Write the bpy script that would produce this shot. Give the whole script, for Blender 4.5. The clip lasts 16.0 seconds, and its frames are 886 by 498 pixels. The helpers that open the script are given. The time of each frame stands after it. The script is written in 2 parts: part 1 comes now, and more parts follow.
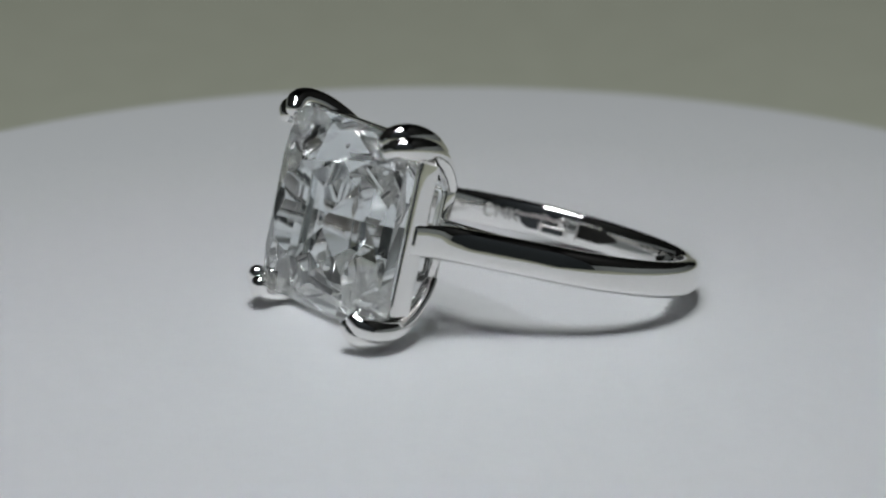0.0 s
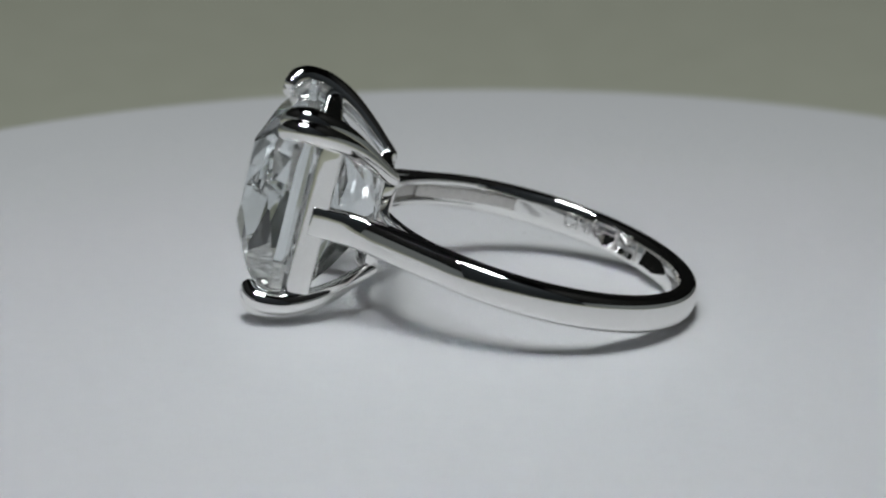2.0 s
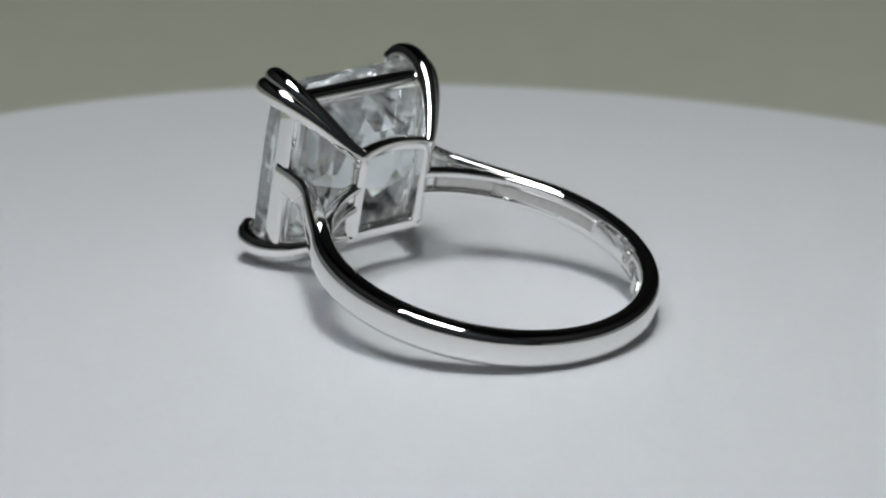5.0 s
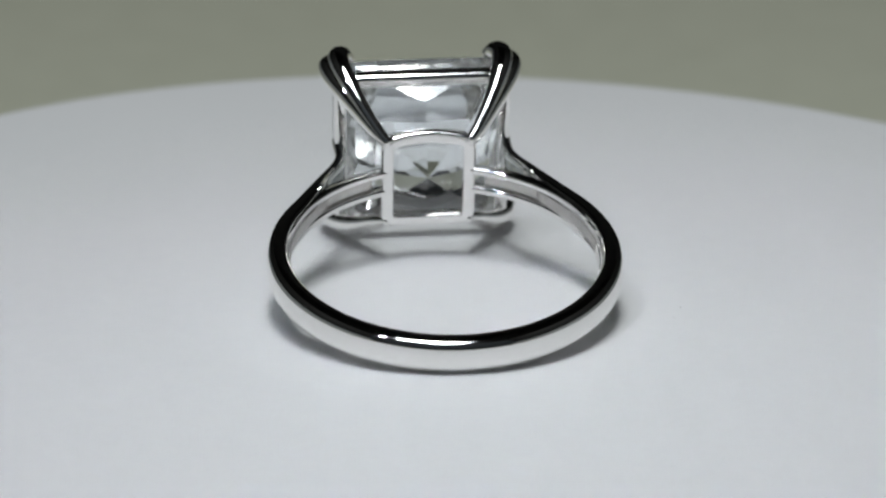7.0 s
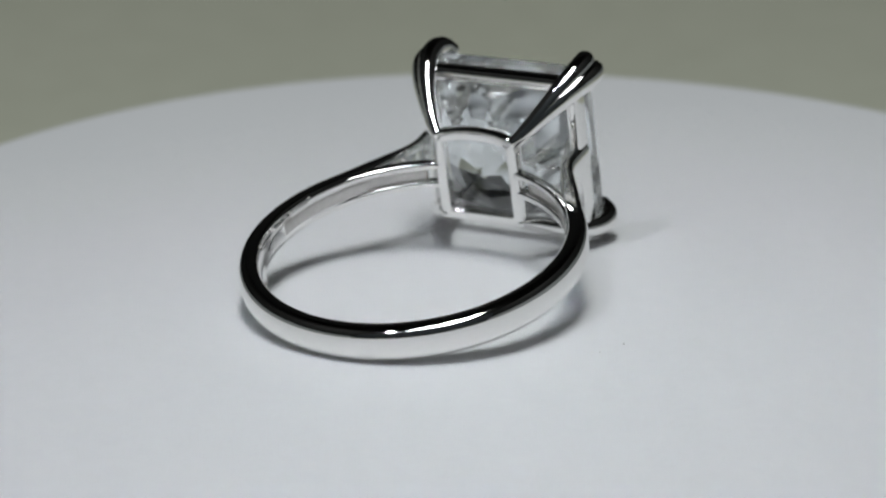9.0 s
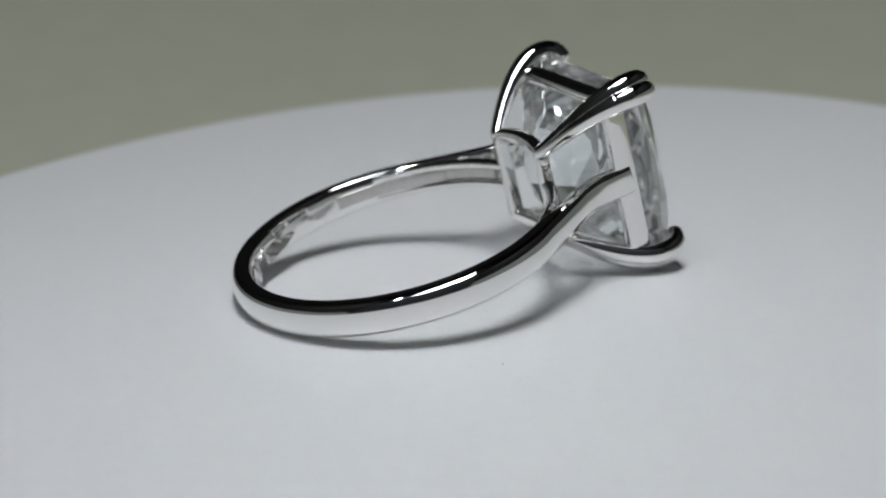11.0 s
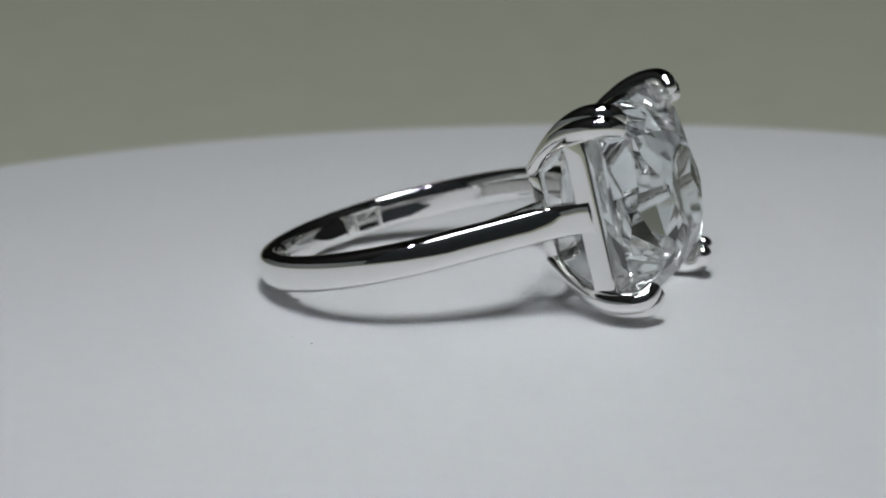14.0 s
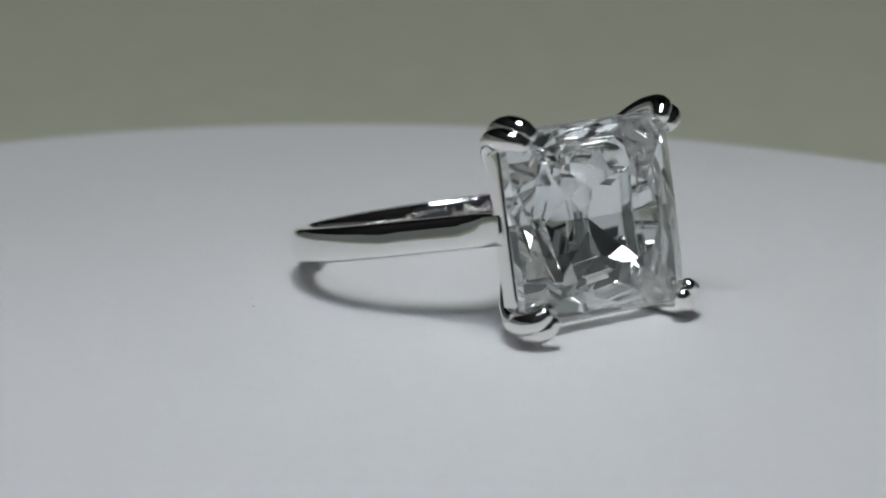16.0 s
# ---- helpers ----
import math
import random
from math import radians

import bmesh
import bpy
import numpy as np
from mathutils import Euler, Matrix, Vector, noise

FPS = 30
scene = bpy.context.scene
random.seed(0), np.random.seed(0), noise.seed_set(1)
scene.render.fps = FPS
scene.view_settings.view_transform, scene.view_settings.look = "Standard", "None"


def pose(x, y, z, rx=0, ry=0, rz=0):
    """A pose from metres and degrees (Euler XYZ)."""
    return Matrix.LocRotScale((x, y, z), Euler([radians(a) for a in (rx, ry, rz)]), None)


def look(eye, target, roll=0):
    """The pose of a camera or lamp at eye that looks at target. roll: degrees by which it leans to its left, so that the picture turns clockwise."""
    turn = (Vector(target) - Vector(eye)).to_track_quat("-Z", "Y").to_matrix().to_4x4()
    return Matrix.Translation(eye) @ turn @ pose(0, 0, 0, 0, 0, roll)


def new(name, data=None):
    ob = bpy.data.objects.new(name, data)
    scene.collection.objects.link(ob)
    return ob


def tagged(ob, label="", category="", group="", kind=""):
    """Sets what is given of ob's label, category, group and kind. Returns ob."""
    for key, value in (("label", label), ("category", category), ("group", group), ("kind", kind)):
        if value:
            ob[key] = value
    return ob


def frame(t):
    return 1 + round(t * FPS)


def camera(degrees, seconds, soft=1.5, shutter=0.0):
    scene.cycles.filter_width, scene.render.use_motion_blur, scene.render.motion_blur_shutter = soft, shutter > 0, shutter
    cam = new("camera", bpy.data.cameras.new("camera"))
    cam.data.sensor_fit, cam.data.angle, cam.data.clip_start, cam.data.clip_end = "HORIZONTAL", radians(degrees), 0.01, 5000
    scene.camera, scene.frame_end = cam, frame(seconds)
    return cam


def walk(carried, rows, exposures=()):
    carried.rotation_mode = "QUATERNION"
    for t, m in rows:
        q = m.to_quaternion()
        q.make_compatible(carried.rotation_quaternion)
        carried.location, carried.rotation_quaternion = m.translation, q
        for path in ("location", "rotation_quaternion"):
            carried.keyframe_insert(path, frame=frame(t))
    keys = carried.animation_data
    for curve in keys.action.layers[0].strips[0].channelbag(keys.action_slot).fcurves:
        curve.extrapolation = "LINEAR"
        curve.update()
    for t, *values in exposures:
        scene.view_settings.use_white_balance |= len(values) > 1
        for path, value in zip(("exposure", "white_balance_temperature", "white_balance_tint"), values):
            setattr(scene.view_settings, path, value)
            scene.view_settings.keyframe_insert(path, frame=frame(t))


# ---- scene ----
MM = 0.001


# ---- camera: it stands still, above and before the turntable ----
cam = camera(21.542, 16.0, soft=2.1)
CAM = pose(0, -127.149 * MM, 41.513 * MM, 90 - 17.081, 0, 0.611) @ pose(0, 0, 0, 0, 0, 0.062)
walk(cam, [(0.0, CAM), (16.0, CAM)],
     exposures=[(0.0, 0.0), (3.5, 0.06), (7.0, 0.27), (9.0, 0.20), (12.5, 0.06), (16.0, -0.02)])
cam.data.dof.use_dof = True
cam.data.dof.focus_distance = 0.128
cam.data.dof.aperture_fstop = 52

# ---- light: a dim room with an added overhead fill, and a desk light with a small bright spot over the turntable ----
world = bpy.data.worlds.new("room_air")
scene.world = world
world.use_nodes = True
world.node_tree.nodes["Background"].inputs["Color"].default_value = (0.6, 0.62, 0.7, 1)
world.node_tree.nodes["Background"].inputs["Strength"].default_value = 0.004


def lamp(name, eye, target, sx, sy, watts, colour):
    data = bpy.data.lights.new(name, "AREA")
    data.shape, data.size, data.size_y = "RECTANGLE", sx, sy
    data.energy, data.color = watts, colour
    ob = new(name, data)
    ob.matrix_world = look(eye, target)
    return ob


DESK = lamp("desk_light", (-0.012, -0.080, 0.285), (0.004, -0.02, 0.0), 0.098, 0.11, 0.208, (0.89, 0.95, 1.0))
# added fill, in line with the desk light, to even out the table behind
FILL = lamp("overhead_fill", (0.03, -0.24, 1.6), (0.0, 0.05, 0.0), 0.30, 0.60, 7.9, (0.935, 0.97, 0.945))
SPOT = lamp("spot_light", (-0.099, -0.105, 0.27), (0.001, -0.014, 0.0), 0.0135, 0.0135, 0.0021, (0.87, 0.93, 1.0))
SPOT.data.spread = radians(18)
scene.cycles.caustics_refractive = False
scene.cycles.max_bounces = scene.cycles.transmission_bounces = scene.cycles.glossy_bounces = 32


# ---- materials ----
def material(name, colour, rough=0.5, metal=0.0, **extra):
    m = bpy.data.materials.new(name)
    m.use_nodes = True
    b = m.node_tree.nodes["Principled BSDF"]
    b.inputs["Base Color"].default_value = (*colour, 1)
    b.inputs["Roughness"].default_value = rough
    b.inputs["Metallic"].default_value = metal
    for key, value in extra.items():
        b.inputs[key.replace("_", " ")].default_value = value
    return m


def mottle(m, low, high, scales, bump_scale=0.0, bump=0.0, distance=0.0001):
    """Two scales of noise between two colours, and a fine relief."""
    n, l = m.node_tree.nodes, m.node_tree.links
    b = n["Principled BSDF"]
    co = n.new("ShaderNodeTexCoord")
    a, c = n.new("ShaderNodeTexNoise"), n.new("ShaderNodeTexNoise")
    for tex, s in ((a, scales[0]), (c, scales[1])):
        tex.inputs["Scale"].default_value = s
        tex.inputs["Detail"].default_value = 4
        l.new(co.outputs["Object"], tex.inputs["Vector"])
    mix = n.new("ShaderNodeMath")
    mix.operation = "MULTIPLY_ADD"
    l.new(a.outputs["Fac"], mix.inputs[0])
    mix.inputs[1].default_value = 0.5
    half = n.new("ShaderNodeMath")
    half.operation = "MULTIPLY"
    l.new(c.outputs["Fac"], half.inputs[0])
    half.inputs[1].default_value = 0.5
    l.new(half.outputs[0], mix.inputs[2])
    ramp = n.new("ShaderNodeValToRGB")
    ramp.color_ramp.elements[0].position, ramp.color_ramp.elements[1].position = 0.3, 0.7
    ramp.color_ramp.elements[0].color = (*low, 1)
    ramp.color_ramp.elements[1].color = (*high, 1)
    l.new(mix.outputs[0], ramp.inputs[0])
    l.new(ramp.outputs[0], b.inputs["Base Color"])
    if bump:
        r, bp = n.new("ShaderNodeTexNoise"), n.new("ShaderNodeBump")
        r.inputs["Scale"].default_value = bump_scale
        l.new(co.outputs["Object"], r.inputs["Vector"])
        l.new(r.outputs["Fac"], bp.inputs["Height"])
        bp.inputs["Strength"].default_value, bp.inputs["Distance"].default_value = bump, distance
        l.new(bp.outputs[0], b.inputs["Normal"])
    return m


WHITE = mottle(material("matt_white_platter", (0.8, 0.8, 0.82), 0.55), (0.785, 0.79, 0.81), (0.81, 0.812, 0.825), (60, 900), 2500, 0.03, 0.00004)
GREY = mottle(material("grey_tabletop", (0.3, 0.29, 0.25), 0.7), (0.565, 0.575, 0.465), (0.64, 0.65, 0.535), (6, 160))
MID = mottle(material("grey_wall_paint", (0.3, 0.3, 0.3), 0.9), (0.045, 0.054, 0.066), (0.06, 0.07, 0.084), (2, 30))
DARK = mottle(material("dark_wall_paint", (0.03, 0.03, 0.03), 0.9), (0.0055, 0.0055, 0.006), (0.0085, 0.0085, 0.009), (2, 30))
GOLD = mottle(material("polished_white_gold", (0.86, 0.85, 0.84), 0.045, 1.0), (0.935, 0.92, 0.905), (0.965, 0.955, 0.945), (300, 2500), 1400, 0.03, 0.00002)
SPECK = material("dark_dust", (0.16, 0.15, 0.14), 0.9)
STAMP = material("stamped_white_gold", (0.74, 0.73, 0.72), 0.30, 1.0)
GROOVE = mottle(material("satin_white_gold", (0.5, 0.48, 0.46), 0.38, 1.0), (0.56, 0.54, 0.52), (0.70, 0.68, 0.66), (400, 3000))


GEM = material("clear_stone", (0.94, 0.98, 1), 0.0, 0.0, IOR=1.96, Transmission_Weight=0.997)
# for the unseen low side walls that only brighten the stone and metal
PALE = mottle(material("pale_bounce_paint", (0.7, 0.7, 0.68), 0.9), (0.50, 0.53, 0.57), (0.57, 0.60, 0.64), (2, 30))


# ---- mesh helpers ----
def part(name, bm, mat, parent=None, label="", smooth=True):
    bmesh.ops.recalc_face_normals(bm, faces=bm.faces)
    me = bpy.data.meshes.new(name)
    bm.to_mesh(me)
    bm.free()
    me.materials.append(mat)
    for p in me.polygons:
        p.use_smooth = smooth
    ob = new(name, me)
    if parent:
        ob.parent = parent
    if label:
        tagged(ob, label)
    return ob


def spline(points, n):
    """Catmull-Rom through the points, n steps to a span. Points may have any number of values."""
    p = [np.array(q, float) for q in points]
    p = [2 * p[0] - p[1]] + p + [2 * p[-1] - p[-2]]
    out = []
    for i in range(1, len(p) - 2):
        for k in range(n):
            t = k / n
            a, b, c, d = p[i - 1:i + 3]
            out.append(0.5 * (2 * b + (c - a) * t + (2 * a - 5 * b + 4 * c - d) * t * t + (3 * b - a - 3 * c + d) * t ** 3))
    out.append(p[-2])
    return out


def sweep(bm, path, side, ring=18, square=2.0, caps=3):
    """A rod along path rows (x, y, z, half width along side, half depth across it) in mm, with domed ends. square: 2 is an ellipse, more is boxier."""
    pts = [Vector(r[:3]) for r in path]
    rows = []
    for i, r in enumerate(path):
        t = (pts[min(i + 1, len(pts) - 1)] - pts[max(i - 1, 0)]).normalized()
        s = (Vector(side) - t * t.dot(Vector(side))).normalized()
        rows.append((pts[i], t, s, t.cross(s), r[3], r[4]))
    full = []
    p, t, s, u, a, b = rows[0]
    for k in range(caps, 0, -1):
        h = k / (caps + 0.3)
        full.append((p - t * h * min(a, b) * 0.8, t, s, u, a * math.sqrt(1 - h * h), b * math.sqrt(1 - h * h)))
    full += rows
    p, t, s, u, a, b = rows[-1]
    for k in range(1, caps + 1):
        h = k / (caps + 0.3)
        full.append((p + t * h * min(a, b) * 0.8, t, s, u, a * math.sqrt(1 - h * h), b * math.sqrt(1 - h * h)))
    loops = []
    for p, t, s, u, a, b in full:
        loop = []
        for k in range(ring):
            w = 2 * math.pi * k / ring
            c, d = math.cos(w), math.sin(w)
            c = math.copysign(abs(c) ** (2 / square), c)
            d = math.copysign(abs(d) ** (2 / square), d)
            loop.append(bm.verts.new((p + s * c * a + u * d * b) * MM))
        loops.append(loop)
    for l0, l1 in zip(loops, loops[1:]):
        for k in range(ring):
            bm.faces.new((l0[k], l0[(k + 1) % ring], l1[(k + 1) % ring], l1[k]))
    bm.faces.new(loops[0][::-1])
    bm.faces.new(loops[-1])
    return bm


def box(bm, x0, x1, y0, y1, z0, z1):
    v = [bm.verts.new((x, y, z)) for x in (x0, x1) for y in (y0, y1) for z in (z0, z1)]
    for f in ((0, 1, 3, 2), (4, 6, 7, 5), (0, 4, 5, 1), (2, 3, 7, 6), (0, 2, 6, 4), (1, 5, 7, 3)):
        bm.faces.new([v[i] for i in f])
    return bm


# ---- the room: a grey table top, dark walls and added pale low side walls ----
TABLE_Z = -0.030
tagged(part("tabletop", box(bmesh.new(), -0.693, 0.693, -0.798, 1.398, TABLE_Z - 0.03, TABLE_Z), GREY, smooth=False),
       "matt warm grey tabletop behind the white platter", "tabletop", kind="structure")
tagged(part("floor", box(bmesh.new(), -1.1, 1.1, -0.9, 1.5, -0.85, -0.80), DARK, smooth=False), "dark floor of the dim room", "floor", kind="structure")
for name, b, mat, label in (("wall_north", (-1.1, 1.1, 1.4, 1.5, -0.80, 1.75), DARK, "dark wall of the dim room"), ("wall_south", (-1.1, 1.1, -0.9, -0.8, -0.80, 1.75), MID, "dark grey wall of the dim room"),
                            ("wall_east", (0.7, 0.8, -0.8, 1.4, 0.20, 1.75), DARK, "dark wall above an added pale bounce wall"), ("wall_west", (-0.8, -0.7, -0.8, 1.4, 0.20, 1.75), DARK, "dark wall above an added pale bounce wall"),
                            # pale low walls, added out of view to bounce light into the stone
                            ("bounce_wall_east", (0.695, 0.8, -0.8, 1.4, -0.80, 0.20), PALE, "unseen pale low wall, added to bounce light into the stone"), ("bounce_wall_west", (-0.8, -0.695, -0.8, 1.4, -0.80, 0.20), PALE, "unseen pale low wall, added to bounce light into the stone")):
    tagged(part(name, box(bmesh.new(), *b), mat, smooth=False), label, "wall", kind="structure")
tagged(part("ceiling", box(bmesh.new(), -1.1, 1.1, -0.9, 1.5, 1.75, 1.85), DARK, smooth=False), "dark ceiling of the dim room", "ceiling", kind="structure")


# ---- the turntable: a hand-cut white platter, not quite round and not quite level ----
def rim(a):
    return (49.205 + 3.514 * math.cos(a) - 2.447 * math.sin(a) - 1.892 * math.cos(2 * a) - 4.252 * math.sin(2 * a)
            - 0.363 * math.cos(3 * a) + 0.178 * math.sin(3 * a) - 0.236 * math.cos(4 * a) + 0.035 * math.sin(4 * a))


DUST = ((11.6, -4.2, 0.04), (10.88, -5.74, 0.028), (3.46, 10.28, 0.03))


def turntable():
    thing = new("turntable")
    tagged(thing, "matt white round turntable platter on a grey tabletop", "turntable")
    bm = bmesh.new()
    n = 180
    loops = []
    for inset, z in ((0, -4.0), (-0.3, -3.2), (-0.3, -0.9), (0, -0.35), (0.5, -0.08), (1.2, 0.0), (12, 0.0), (28, 0.0)):
        loops.append([bm.verts.new(((rim(a) - inset) * math.cos(a) * MM, (rim(a) - inset) * math.sin(a) * MM, z * MM))
                      for a in (2 * math.pi * k / n for k in range(n))])
    for l0, l1 in zip(loops, loops[1:]):
        for k in range(n):
            bm.faces.new((l0[k], l0[(k + 1) % n], l1[(k + 1) % n], l1[k]))
    bm.faces.new(loops[0][::-1])
    bm.faces.new(loops[-1])
    part("platter", bm, WHITE, thing)
    bm = bmesh.new()
    prof = ((0.0, -27.0), (30, -27.0), (31, -26.0), (31, -9), (30, -8), (9, -8), (9, -4.0), (0.0, -4.0))
    loops = []
    for r, z in prof[1:-1]:
        loops.append([bm.verts.new((r * math.cos(a) * MM, r * math.sin(a) * MM, z * MM)) for a in (2 * math.pi * k / 64 for k in range(64))])
    for l0, l1 in zip(loops, loops[1:]):
        for k in range(64):
            bm.faces.new((l0[k], l0[(k + 1) % 64], l1[(k + 1) % 64], l1[k]))
    bm.faces.new(loops[0][::-1])
    bm.faces.new(loops[-1])
    part("plinth", bm, WHITE, thing, smooth=False)
    for x, y, r in DUST:
        bm = bmesh.new()
        bmesh.ops.create_icosphere(bm, subdivisions=1, radius=r * MM)
        for v in bm.verts:
            v.co = v.co * (1 + 0.35 * noise.noise(v.co * 20000)) + Vector((x, y, 0.5 * r)) * MM
        part("dust_speck", bm, SPECK, thing, "tiny dark speck of dust")
    return thing


TURNTABLE = turntable()


# ---- the ring: finger hole along z, stone towards +y ----
def band(bm, rows, k=28):
    """A D-shaped band along rows (x, y, half width, half thickness): flat towards the finger, domed outside."""
    pts = [Vector((r[0], r[1], 0)) for r in rows]
    loops = []
    for i, (x, y, half, b) in enumerate(rows):
        t = (pts[min(i + 1, len(pts) - 1)] - pts[max(i - 1, 0)]).normalized()
        out = Vector((t.y, -t.x, 0))
        loop = []
        for j in range(k):
            w = 2 * math.pi * j / k
            c, d = math.cos(w), math.sin(w)
            edge = min(0.33, b * 0.52)
            if c >= 0:
                r = edge + (2 * b - edge) * abs(c) ** 0.46
            else:
                r = edge - edge * abs(c) ** 0.9
            loop.append(bm.verts.new((pts[i] + out * (r - b) + Vector((0, 0, half * math.copysign(abs(d) ** 0.80, d)))) * MM))
        loops.append(loop)
    for l0, l1 in zip(loops, loops[1:]):
        for j in range(k):
            bm.faces.new((l0[j], l0[(j + 1) % k], l1[(j + 1) % k], l1[j]))
    bm.faces.new(loops[0])
    bm.faces.new(loops[-1][::-1])
    return bm


def shank(parent):
    """The band round the finger, whose shoulders rise off the circle to the side rails of the head."""
    arm = [(5.12, 12.6, 0.86, 0.30), (5.05, 12.15, 0.90, 0.36), (4.97, 11.3, 0.92, 0.40), (4.99, 10.4, 0.93, 0.435), (5.33, 9.4, 0.94, 0.47), (5.88, 8.4, 0.95, 0.505), (6.44, 7.4, 0.96, 0.54), (6.99, 6.4, 0.97, 0.575), (7.54, 5.4, 0.98, 0.61)]
    back = []
    for i in range(23):
        a = radians(61 + 119 * i / 22)
        b = 0.66 - 0.02 * max(0.0, 1 - (math.degrees(a) - 61) / 30)
        back.append(((8.6 + b) * math.sin(a), (8.6 + b) * math.cos(a), 1.0 - 0.02 * max(0.0, 1 - i / 8), b))
    half = arm + back
    rows = [(-x, y, w, b) for x, y, w, b in half] + [(x, y, w, b) for x, y, w, b in reversed(half[:-1])]
    return part("shank", band(bmesh.new(), spline(rows, 6)), GOLD, parent)


def bridge(parent, s):
    """The inner fork of the shoulder: two bars that follow the finger to the under-frame of the head, with a recessed web between them."""
    for z in (0.62, -0.62):
        rows = []
        for i in range(31):
            a = radians(72 - 55.5 * i / 30)
            rows.append((s * 8.97 * math.sin(a), 8.97 * math.cos(a), z, 0.25, 0.36))
        part("bridge_bar", sweep(bmesh.new(), rows, (0, 0, 1), 20, 3.2, 2), GOLD, parent)
    rows = []
    for i in range(31):
        a = radians(76 - 53.5 * i / 30)
        rows.append((s * 9.06 * math.sin(a), 9.06 * math.cos(a), 0.0, 0.46, 0.20))
    return part("bridge_web", sweep(bmesh.new(), rows, (0, 0, 1), 16, 4.0, 1), GROOVE, parent, "satin web between the bridge bars")


def prong(parent, sx, sz):
    """A claw that forks into two fingertips over the stone's corner."""
    bm = bmesh.new()
    for ox, oz in ((0.29, -0.26), (-0.26, 0.29)):
        rows = []
        for x, y, z, a, f in ((2.45, 7.95, 2.62, 0.38, 0.0), (2.98, 8.5, 3.0, 0.42, 0.15), (3.75, 9.5, 3.75, 0.48, 0.35), (4.5, 10.7, 4.45, 0.57, 0.65), (5.0, 11.9, 4.86, 0.64, 0.9),
                              (5.13, 13.0, 4.96, 0.65, 1.0), (4.88, 13.68, 4.84, 0.60, 0.95), (4.5, 14.06, 4.54, 0.50, 0.75)):
            rows.append((sx * (x + ox * f), y + 0.6 + 0.31 * f, sz * (z + 0.18 * f + oz * f), a, a))
        sweep(bm, spline(rows, 5), (sx, 0, -sz), 16, 2.0, 4)
    return part("prong", bm, GOLD, parent, "forked claw prong of polished white gold")


def rails(parent):
    made = []
    for s in (1, -1):
        rows = [(x, 12.5, s * 4.72, 0.60, 0.48) for x in np.linspace(-4.75, 4.75, 9)]
        made.append(part("rail", sweep(bmesh.new(), rows, (0, 1, 0), 24, 2.6), GOLD, parent))
        rows = [(s * 4.85, 12.35, z, 0.68, 0.40) for z in np.linspace(-4.6, 4.6, 9)]
        made.append(part("rail", sweep(bmesh.new(), rows, (0, 1, 0), 20, 4.5), GOLD, parent))
    return made


def gallery(head):
    """The square under-frame against the finger, one closed bar with rounded corners."""
    X, Z, R = 2.40, 2.62, 0.45
    flat = []
    for cx, cz, a0 in ((1, 1, 0), (-1, 1, 90), (-1, -1, 180), (1, -1, 270)):
        for k in range(6):
            a = radians(a0 + 90 * k / 5)
            flat.append((cx * (X - R) + R * math.cos(a), cz * (Z - R) + R * math.sin(a)))
        nx, nz, _ = ((-1, 1, 0), (-1, -1, 0), (1, -1, 0), (1, 1, 0))[(a0 // 90) % 4]
        ex, ez = (nx * (X - R), nz * Z) if a0 in (0, 180) else (nx * X, nz * (Z - R))
        px, pz = flat[-1]
        flat += [(px + (ex - px) * k / 8, pz + (ez - pz) * k / 8) for k in range(1, 8)]
    bm, ring, loops, n = bmesh.new(), 24, [], len(flat)
    pts = []
    for x, z in flat:
        bow = 0.14 * max(0.0, 1 - (x / (X - R)) ** 2) if abs(z) > Z - R else 0.0
        pts.append(Vector((x, math.sqrt(8.62 ** 2 - x * x) + 0.38, z + math.copysign(bow, z))))
    for i, p in enumerate(pts):
        t = (pts[(i + 1) % n] - pts[i - 1]).normalized()
        s = (Vector((0, 1, 0)) - t * t.y).normalized()
        u = t.cross(s)
        loop = []
        for k in range(ring):
            w = 2 * math.pi * k / ring
            c, d = math.cos(w), math.sin(w)
            loop.append(bm.verts.new((p + s * 0.40 * math.copysign(abs(c) ** 0.5, c) + u * 0.38 * math.copysign(abs(d) ** 0.5, d)) * MM))
        loops.append(loop)
    for i in range(n):
        l0, l1 = loops[i], loops[(i + 1) % n]
        for k in range(ring):
            bm.faces.new((l0[k], l0[(k + 1) % ring], l1[(k + 1) % ring], l1[k]))
    return part("gallery", bm, GOLD, head, "square open under-frame of polished white gold")


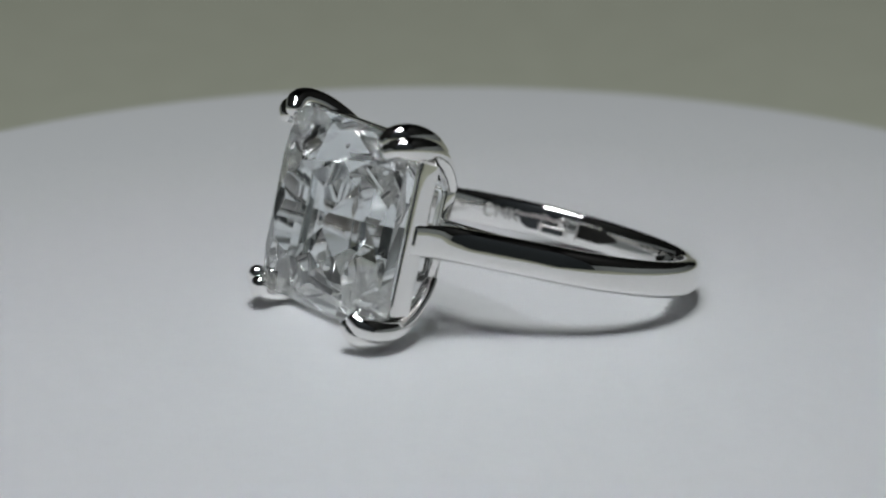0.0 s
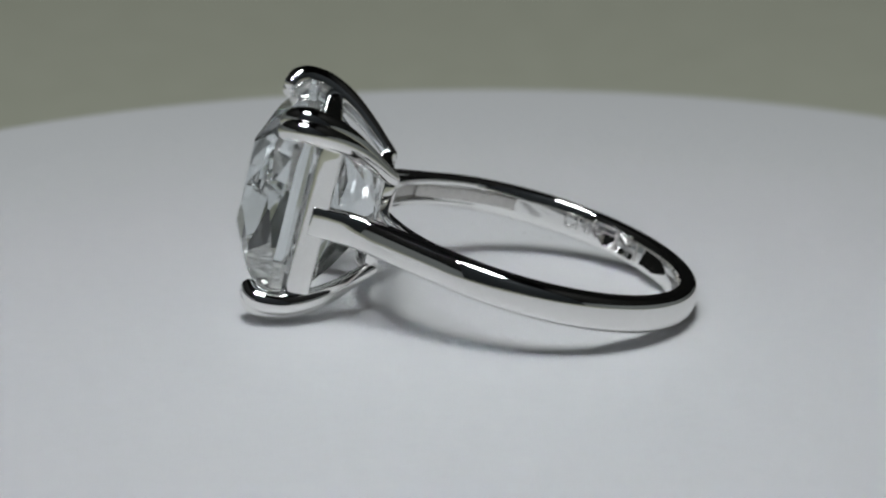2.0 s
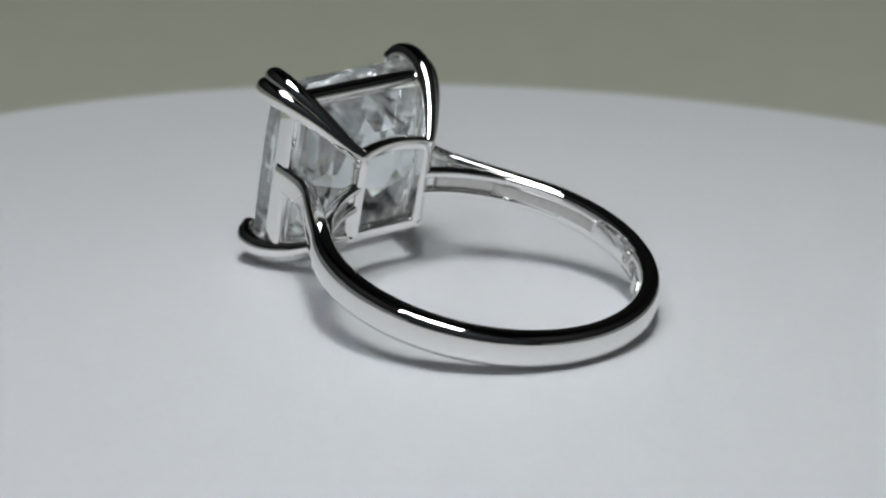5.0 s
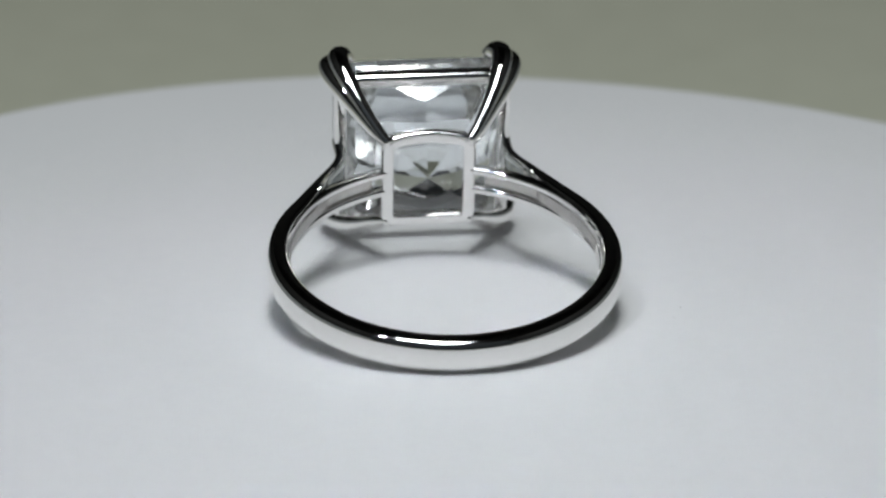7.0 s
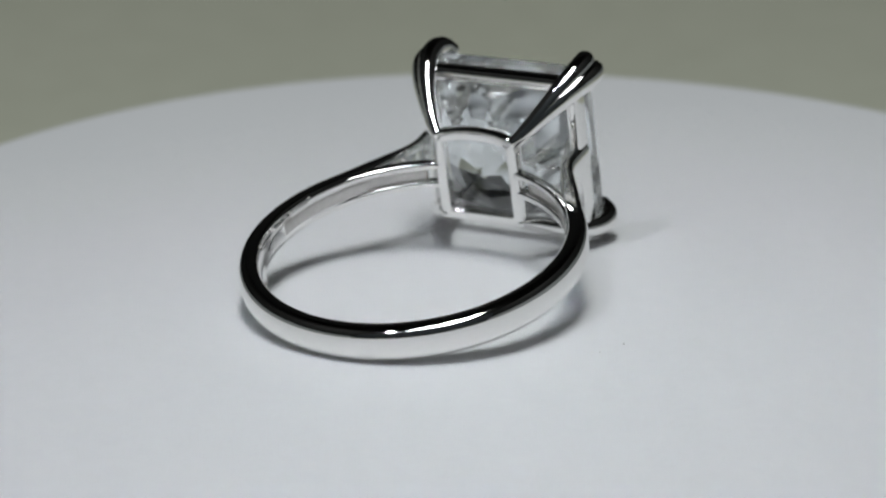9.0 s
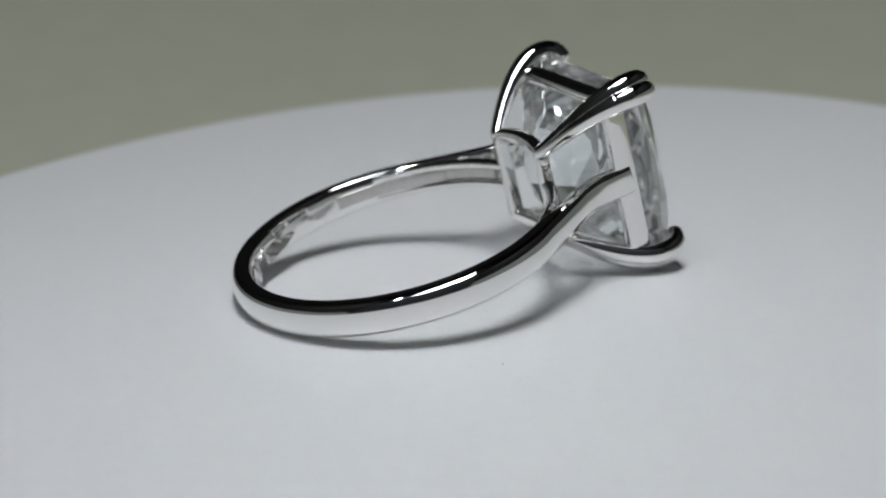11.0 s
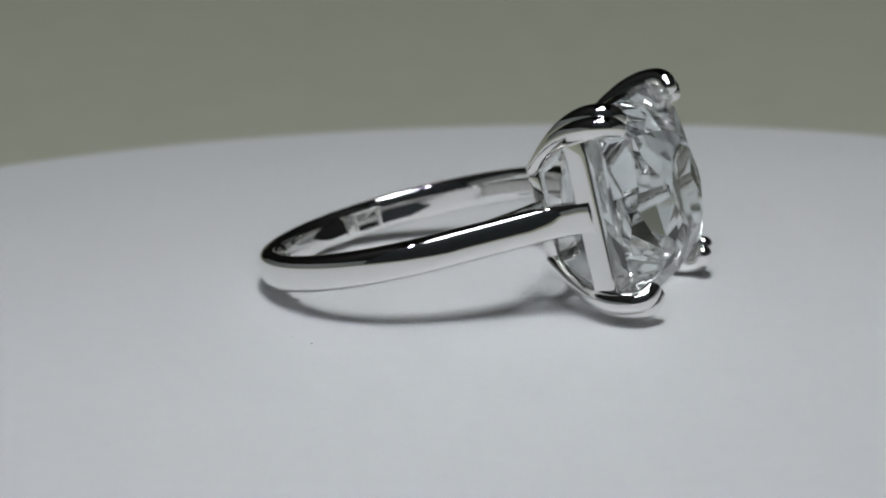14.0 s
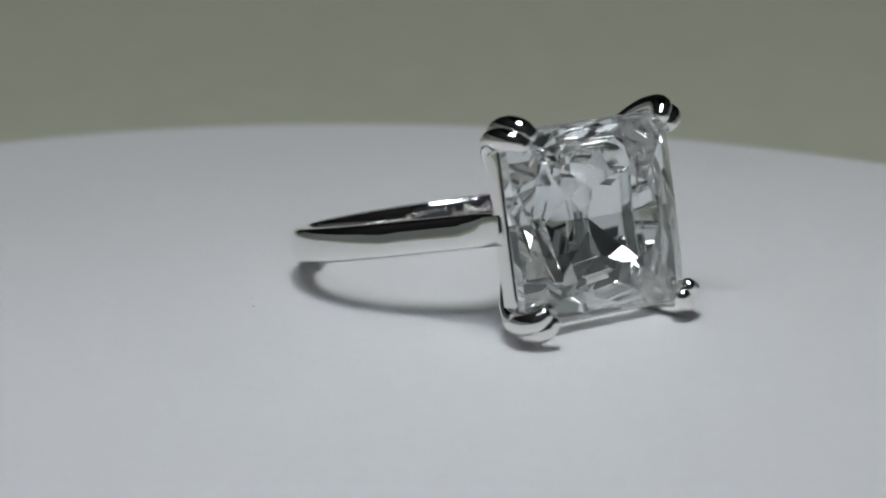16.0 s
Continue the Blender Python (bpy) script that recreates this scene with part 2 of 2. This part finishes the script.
def gemstone(parent):
    """A square brilliant with cut corners, cut plane by plane from a block."""
    bm = box(bmesh.new(), -6, 6, 6, 17, -6, 6)

    def cut(point, normal):
        geom = bm.verts[:] + bm.edges[:] + bm.faces[:]
        res = bmesh.ops.bisect_plane(bm, geom=geom, dist=1e-5, plane_co=point, plane_no=normal, clear_outer=True)
        edges = [e for e in res["geom_cut"] if isinstance(e, bmesh.types.BMEdge)]
        if edges:
            bmesh.ops.contextual_create(bm, geom=edges)

    H, C, G0, G1, TOP = 5.23, 7.08, 12.85, 13.6, 15.95
    UP = Vector((0, 1, 0))

    def facet(angle, slope, r, y, up=1):
        """A plane that faces angle, slope degrees off level, through the point r out at height y."""
        f = Vector((math.cos(angle), 0, math.sin(angle)))
        cut(f * r + UP * y, f * math.sin(radians(slope)) + UP * up * math.cos(radians(slope)))

    def rib(corner, r, y, drop, turn):
        """A pavilion plane that holds the rib under this corner, where the rib is r out at height y and falls by drop, turned off towards a side."""
        facet(corner + radians(turn), math.degrees(math.atan(drop / math.cos(radians(turn)))), r * math.cos(radians(turn)), y, -1)

    cut((0, TOP, 0), (0, 1, 0))
    TIERS = ((C, G0, 0.95, 33), (5.6, 11.47, 0.74, 29), (4.0, 10.29, 0.56, 24), (2.2, 9.28, 0.38, 18))
    for k in range(4):
        a = math.pi / 2 * k
        facet(a, 90, H, 0)
        facet(a + math.pi / 4, 90, C, 0)
        # crown: a steep step at the girdle, a broad bevel, and stars round the table
        facet(a, 55.0, H, G1)
        facet(a, 33.0, H - 0.62, G1 + 0.88)
        facet(a + math.pi / 4, 50.0, C, G1)
        facet(a + math.pi / 4, 28.0, C - 0.9, G1 + 1.0)
        for sg in (-1, 1):
            facet(a + sg * radians(6), 43.0, 4.56, G1 + 0.88)
            facet(a + sg * radians(24), 22.0, 3.35, G1 + 1.92)
        # pavilion: chevrons that fan from the girdle's corners, and kites along the ribs to the culet
        facet(a, 61.0, H, G0, -1)
        for r, y, drop, turn in TIERS:
            for sg in (-1, 1):
                rib(a + math.pi / 4, r, y, drop, sg * turn)
    bmesh.ops.translate(bm, vec=(0, 0.38, 0), verts=bm.verts)
    bmesh.ops.scale(bm, vec=(MM, MM, MM), verts=bm.verts)
    ob = part("gemstone", bm, GEM, parent, "large clear square brilliant-cut stone", smooth=False)
    ob.visible_shadow = False
    return ob


def groove(parent, s):
    """The satin channel inside the shank, between the bridge and its bright-cut tip."""
    rows = []
    for i in range(20):
        deg = 44 + 45 * i / 19
        a, r = radians(deg), 8.605 + 0.2 * max(0.0, min(1.0, (56 - deg) / 12))
        rows.append((s * r * math.sin(a), r * math.cos(a), 0.0, 0.38, 0.03))
    return part("inner_groove", sweep(bmesh.new(), rows, (0, 0, 1), 12, 3.0, 1), GROOVE, parent, "satin channel inside the shank")


def groove_stop(parent, s):
    """The small bright bar that closes the satin channel."""
    rows = [(s * 8.57 * math.sin(radians(89 + 1.2 * abs(z))), 8.57 * math.cos(radians(89 + 1.2 * abs(z))), z, 0.07, 0.06) for z in np.linspace(-0.42, 0.42, 7)]
    return part("groove_stop", sweep(bmesh.new(), rows, (1, 0.1, 0), 10, 2.0, 2), GOLD, parent, "small bright bar across the channel's end")


def stamp_text(parent, text, a0, a1, z, size):
    """Raised letters wrapped round the inside of the shank from angle a0 to a1."""
    cu = bpy.data.curves.new("hallmark", "FONT")
    cu.body, cu.size, cu.extrude, cu.offset = text, 1.0, 0.07, 0.012
    tmp = new("hallmark", cu)
    bpy.context.view_layer.update()
    me = bpy.data.meshes.new_from_object(tmp.evaluated_get(bpy.context.evaluated_depsgraph_get()))
    bpy.data.objects.remove(tmp)
    bm = bmesh.new()
    bm.from_mesh(me)
    bmesh.ops.subdivide_edges(bm, edges=[e for e in bm.edges if e.calc_length() > 0.2], cuts=3)
    xs = [v.co.x for v in bm.verts]
    lo, hi = min(xs), max(xs)
    for v in bm.verts:
        a = radians(a0 + (a1 - a0) * (v.co.x - lo) / (hi - lo))
        r = 8.59 - v.co.z
        v.co = Vector((r * math.sin(a), r * math.cos(a), z + (v.co.y - 0.35) * size)) * MM
    return part("hallmark", bm, STAMP, parent, "stamped 14K hallmark inside the shank", smooth=False)


def stamp_bars(parent, a0, a1, z, label):
    """A small stamped emblem in plain strokes."""
    bm = bmesh.new()

    def stroke(p, q):
        rows = []
        for i in range(7):
            u = p[0] + (q[0] - p[0]) * i / 6
            a = radians(a0 + (a1 - a0) * u)
            rows.append((8.57 * math.sin(a), 8.57 * math.cos(a), z + p[1] + (q[1] - p[1]) * i / 6, 0.045, 0.06))
        sweep(bm, rows, (0.1, 0.2, 1), 8, 2.0, 1)

    for p, q in (((0.02, -0.62), (0.0, 0.0)), ((0.0, 0.0), (0.05, 0.52)), ((0.05, 0.52), (0.36, 0.12)), ((0.36, 0.12), (0.70, 0.5)), ((0.70, 0.5), (0.70, -0.6)),
                 ((0.02, -0.2), (0.70, -0.2)), ((1.0, 0.45), (0.97, -0.6))):
        stroke(p, q)
    return part("emblem", bm, STAMP, parent, label)


def maker_mark(parent):
    """A small open loop stamped before the hallmark."""
    rows = []
    for i in range(15):
        w = radians(40 + 290 * i / 14)
        a = radians(112.2 + 2.0 * math.cos(w))
        rows.append((8.57 * math.sin(a), 8.57 * math.cos(a), 0.05 + 0.36 * math.sin(w), 0.08, 0.08))
    return part("maker_mark", sweep(bmesh.new(), rows, (0.3, 0.2, 1), 8, 2.0, 1), STAMP, parent, "small stamped loop beside the hallmark")


def panel(parent, a0, a1, z, half, tip, tilt=0.66):
    """A bright-cut facet beside the emblem, tilted upwards; tip names the end that runs out to a point (0 or 1; -1 for none)."""
    bm, loops, n = bmesh.new(), [], 14
    for i in range(n + 1):
        u = i / n
        a = radians(a0 + (a1 - a0) * u)
        h = half * (1.0 if tip < 0 else min(1.0, 0.08 + 2.2 * (1 - u if tip else u)) ** 0.8)
        loop = []
        for r, dz in ((8.62, h), (8.58, h), (8.58 - tilt * h, -h), (8.62, -h)):
            loop.append(bm.verts.new(Vector((r * math.sin(a), r * math.cos(a), z + dz)) * MM))
        loops.append(loop)
    for l0, l1 in zip(loops, loops[1:]):
        for k in range(4):
            bm.faces.new((l0[k], l0[(k + 1) % 4], l1[(k + 1) % 4], l1[k]))
    bm.faces.new(loops[0][::-1])
    bm.faces.new(loops[-1])
    return part("cut_panel", bm, GOLD, parent, "bright-cut facet inside the shank", smooth=False)


# the head leans a little back from the square of the shank
LEAN = pose(0, 9 * MM, 0, -1.071) @ pose(0, -9 * MM, 0)


def diamond_ring():
    thing = new("ring")
    tagged(thing, "polished white gold solitaire ring with a large square stone", "ring")
    body = shank(thing)
    for s in (1, -1):
        bridge(thing, s)
        groove(body, s)
        groove_stop(body, s)
    head = [prong(thing, sx, sz) for sx in (1, -1) for sz in (1, -1)] + rails(thing) + [gallery(thing), gemstone(thing)]
    for ob in head:
        ob.matrix_local = LEAN
    stamp_text(body, "14K", 115, 125, 0.05, 1.0)
    maker_mark(body)
    for s in (1, -1):
        stamp_bars(body, s * 134, s * 149.5, 0.0, "stamped emblem inside the shank")
        panel(body, s * 89.3, s * 103.5, -0.06, 0.34, 1, 0.08)
        panel(body, s * (125.5 if s > 0 else 112), s * 133.4, -0.2, 0.34, 0)
        panel(body, s * 135, s * 144, -0.42, 0.18, -1)
        panel(body, s * 150.2, s * 168, 0.0, 0.42, 1)
    return thing


RING = diamond_ring()


# ---- the turning ----
def platter_pose(t):
    turn = math.degrees(2.2200 - 0.29869 * t)
    return pose(0, 0, 0, 0, 0, turn) @ pose(0, 0, 0, 2.284) @ pose(0, 0, 0, 0, -0.230)


REST = pose(-1.632 * MM, -3.225 * MM, 3.090 * MM, 0, -0.282) @ pose(0, 0, 0, 13.056)


def motions():
    times = [0.5 * k for k in range(33)]
    walk(TURNTABLE, [(t, platter_pose(t)) for t in times])
    walk(RING, [(t, platter_pose(t) @ REST) for t in times])


motions()
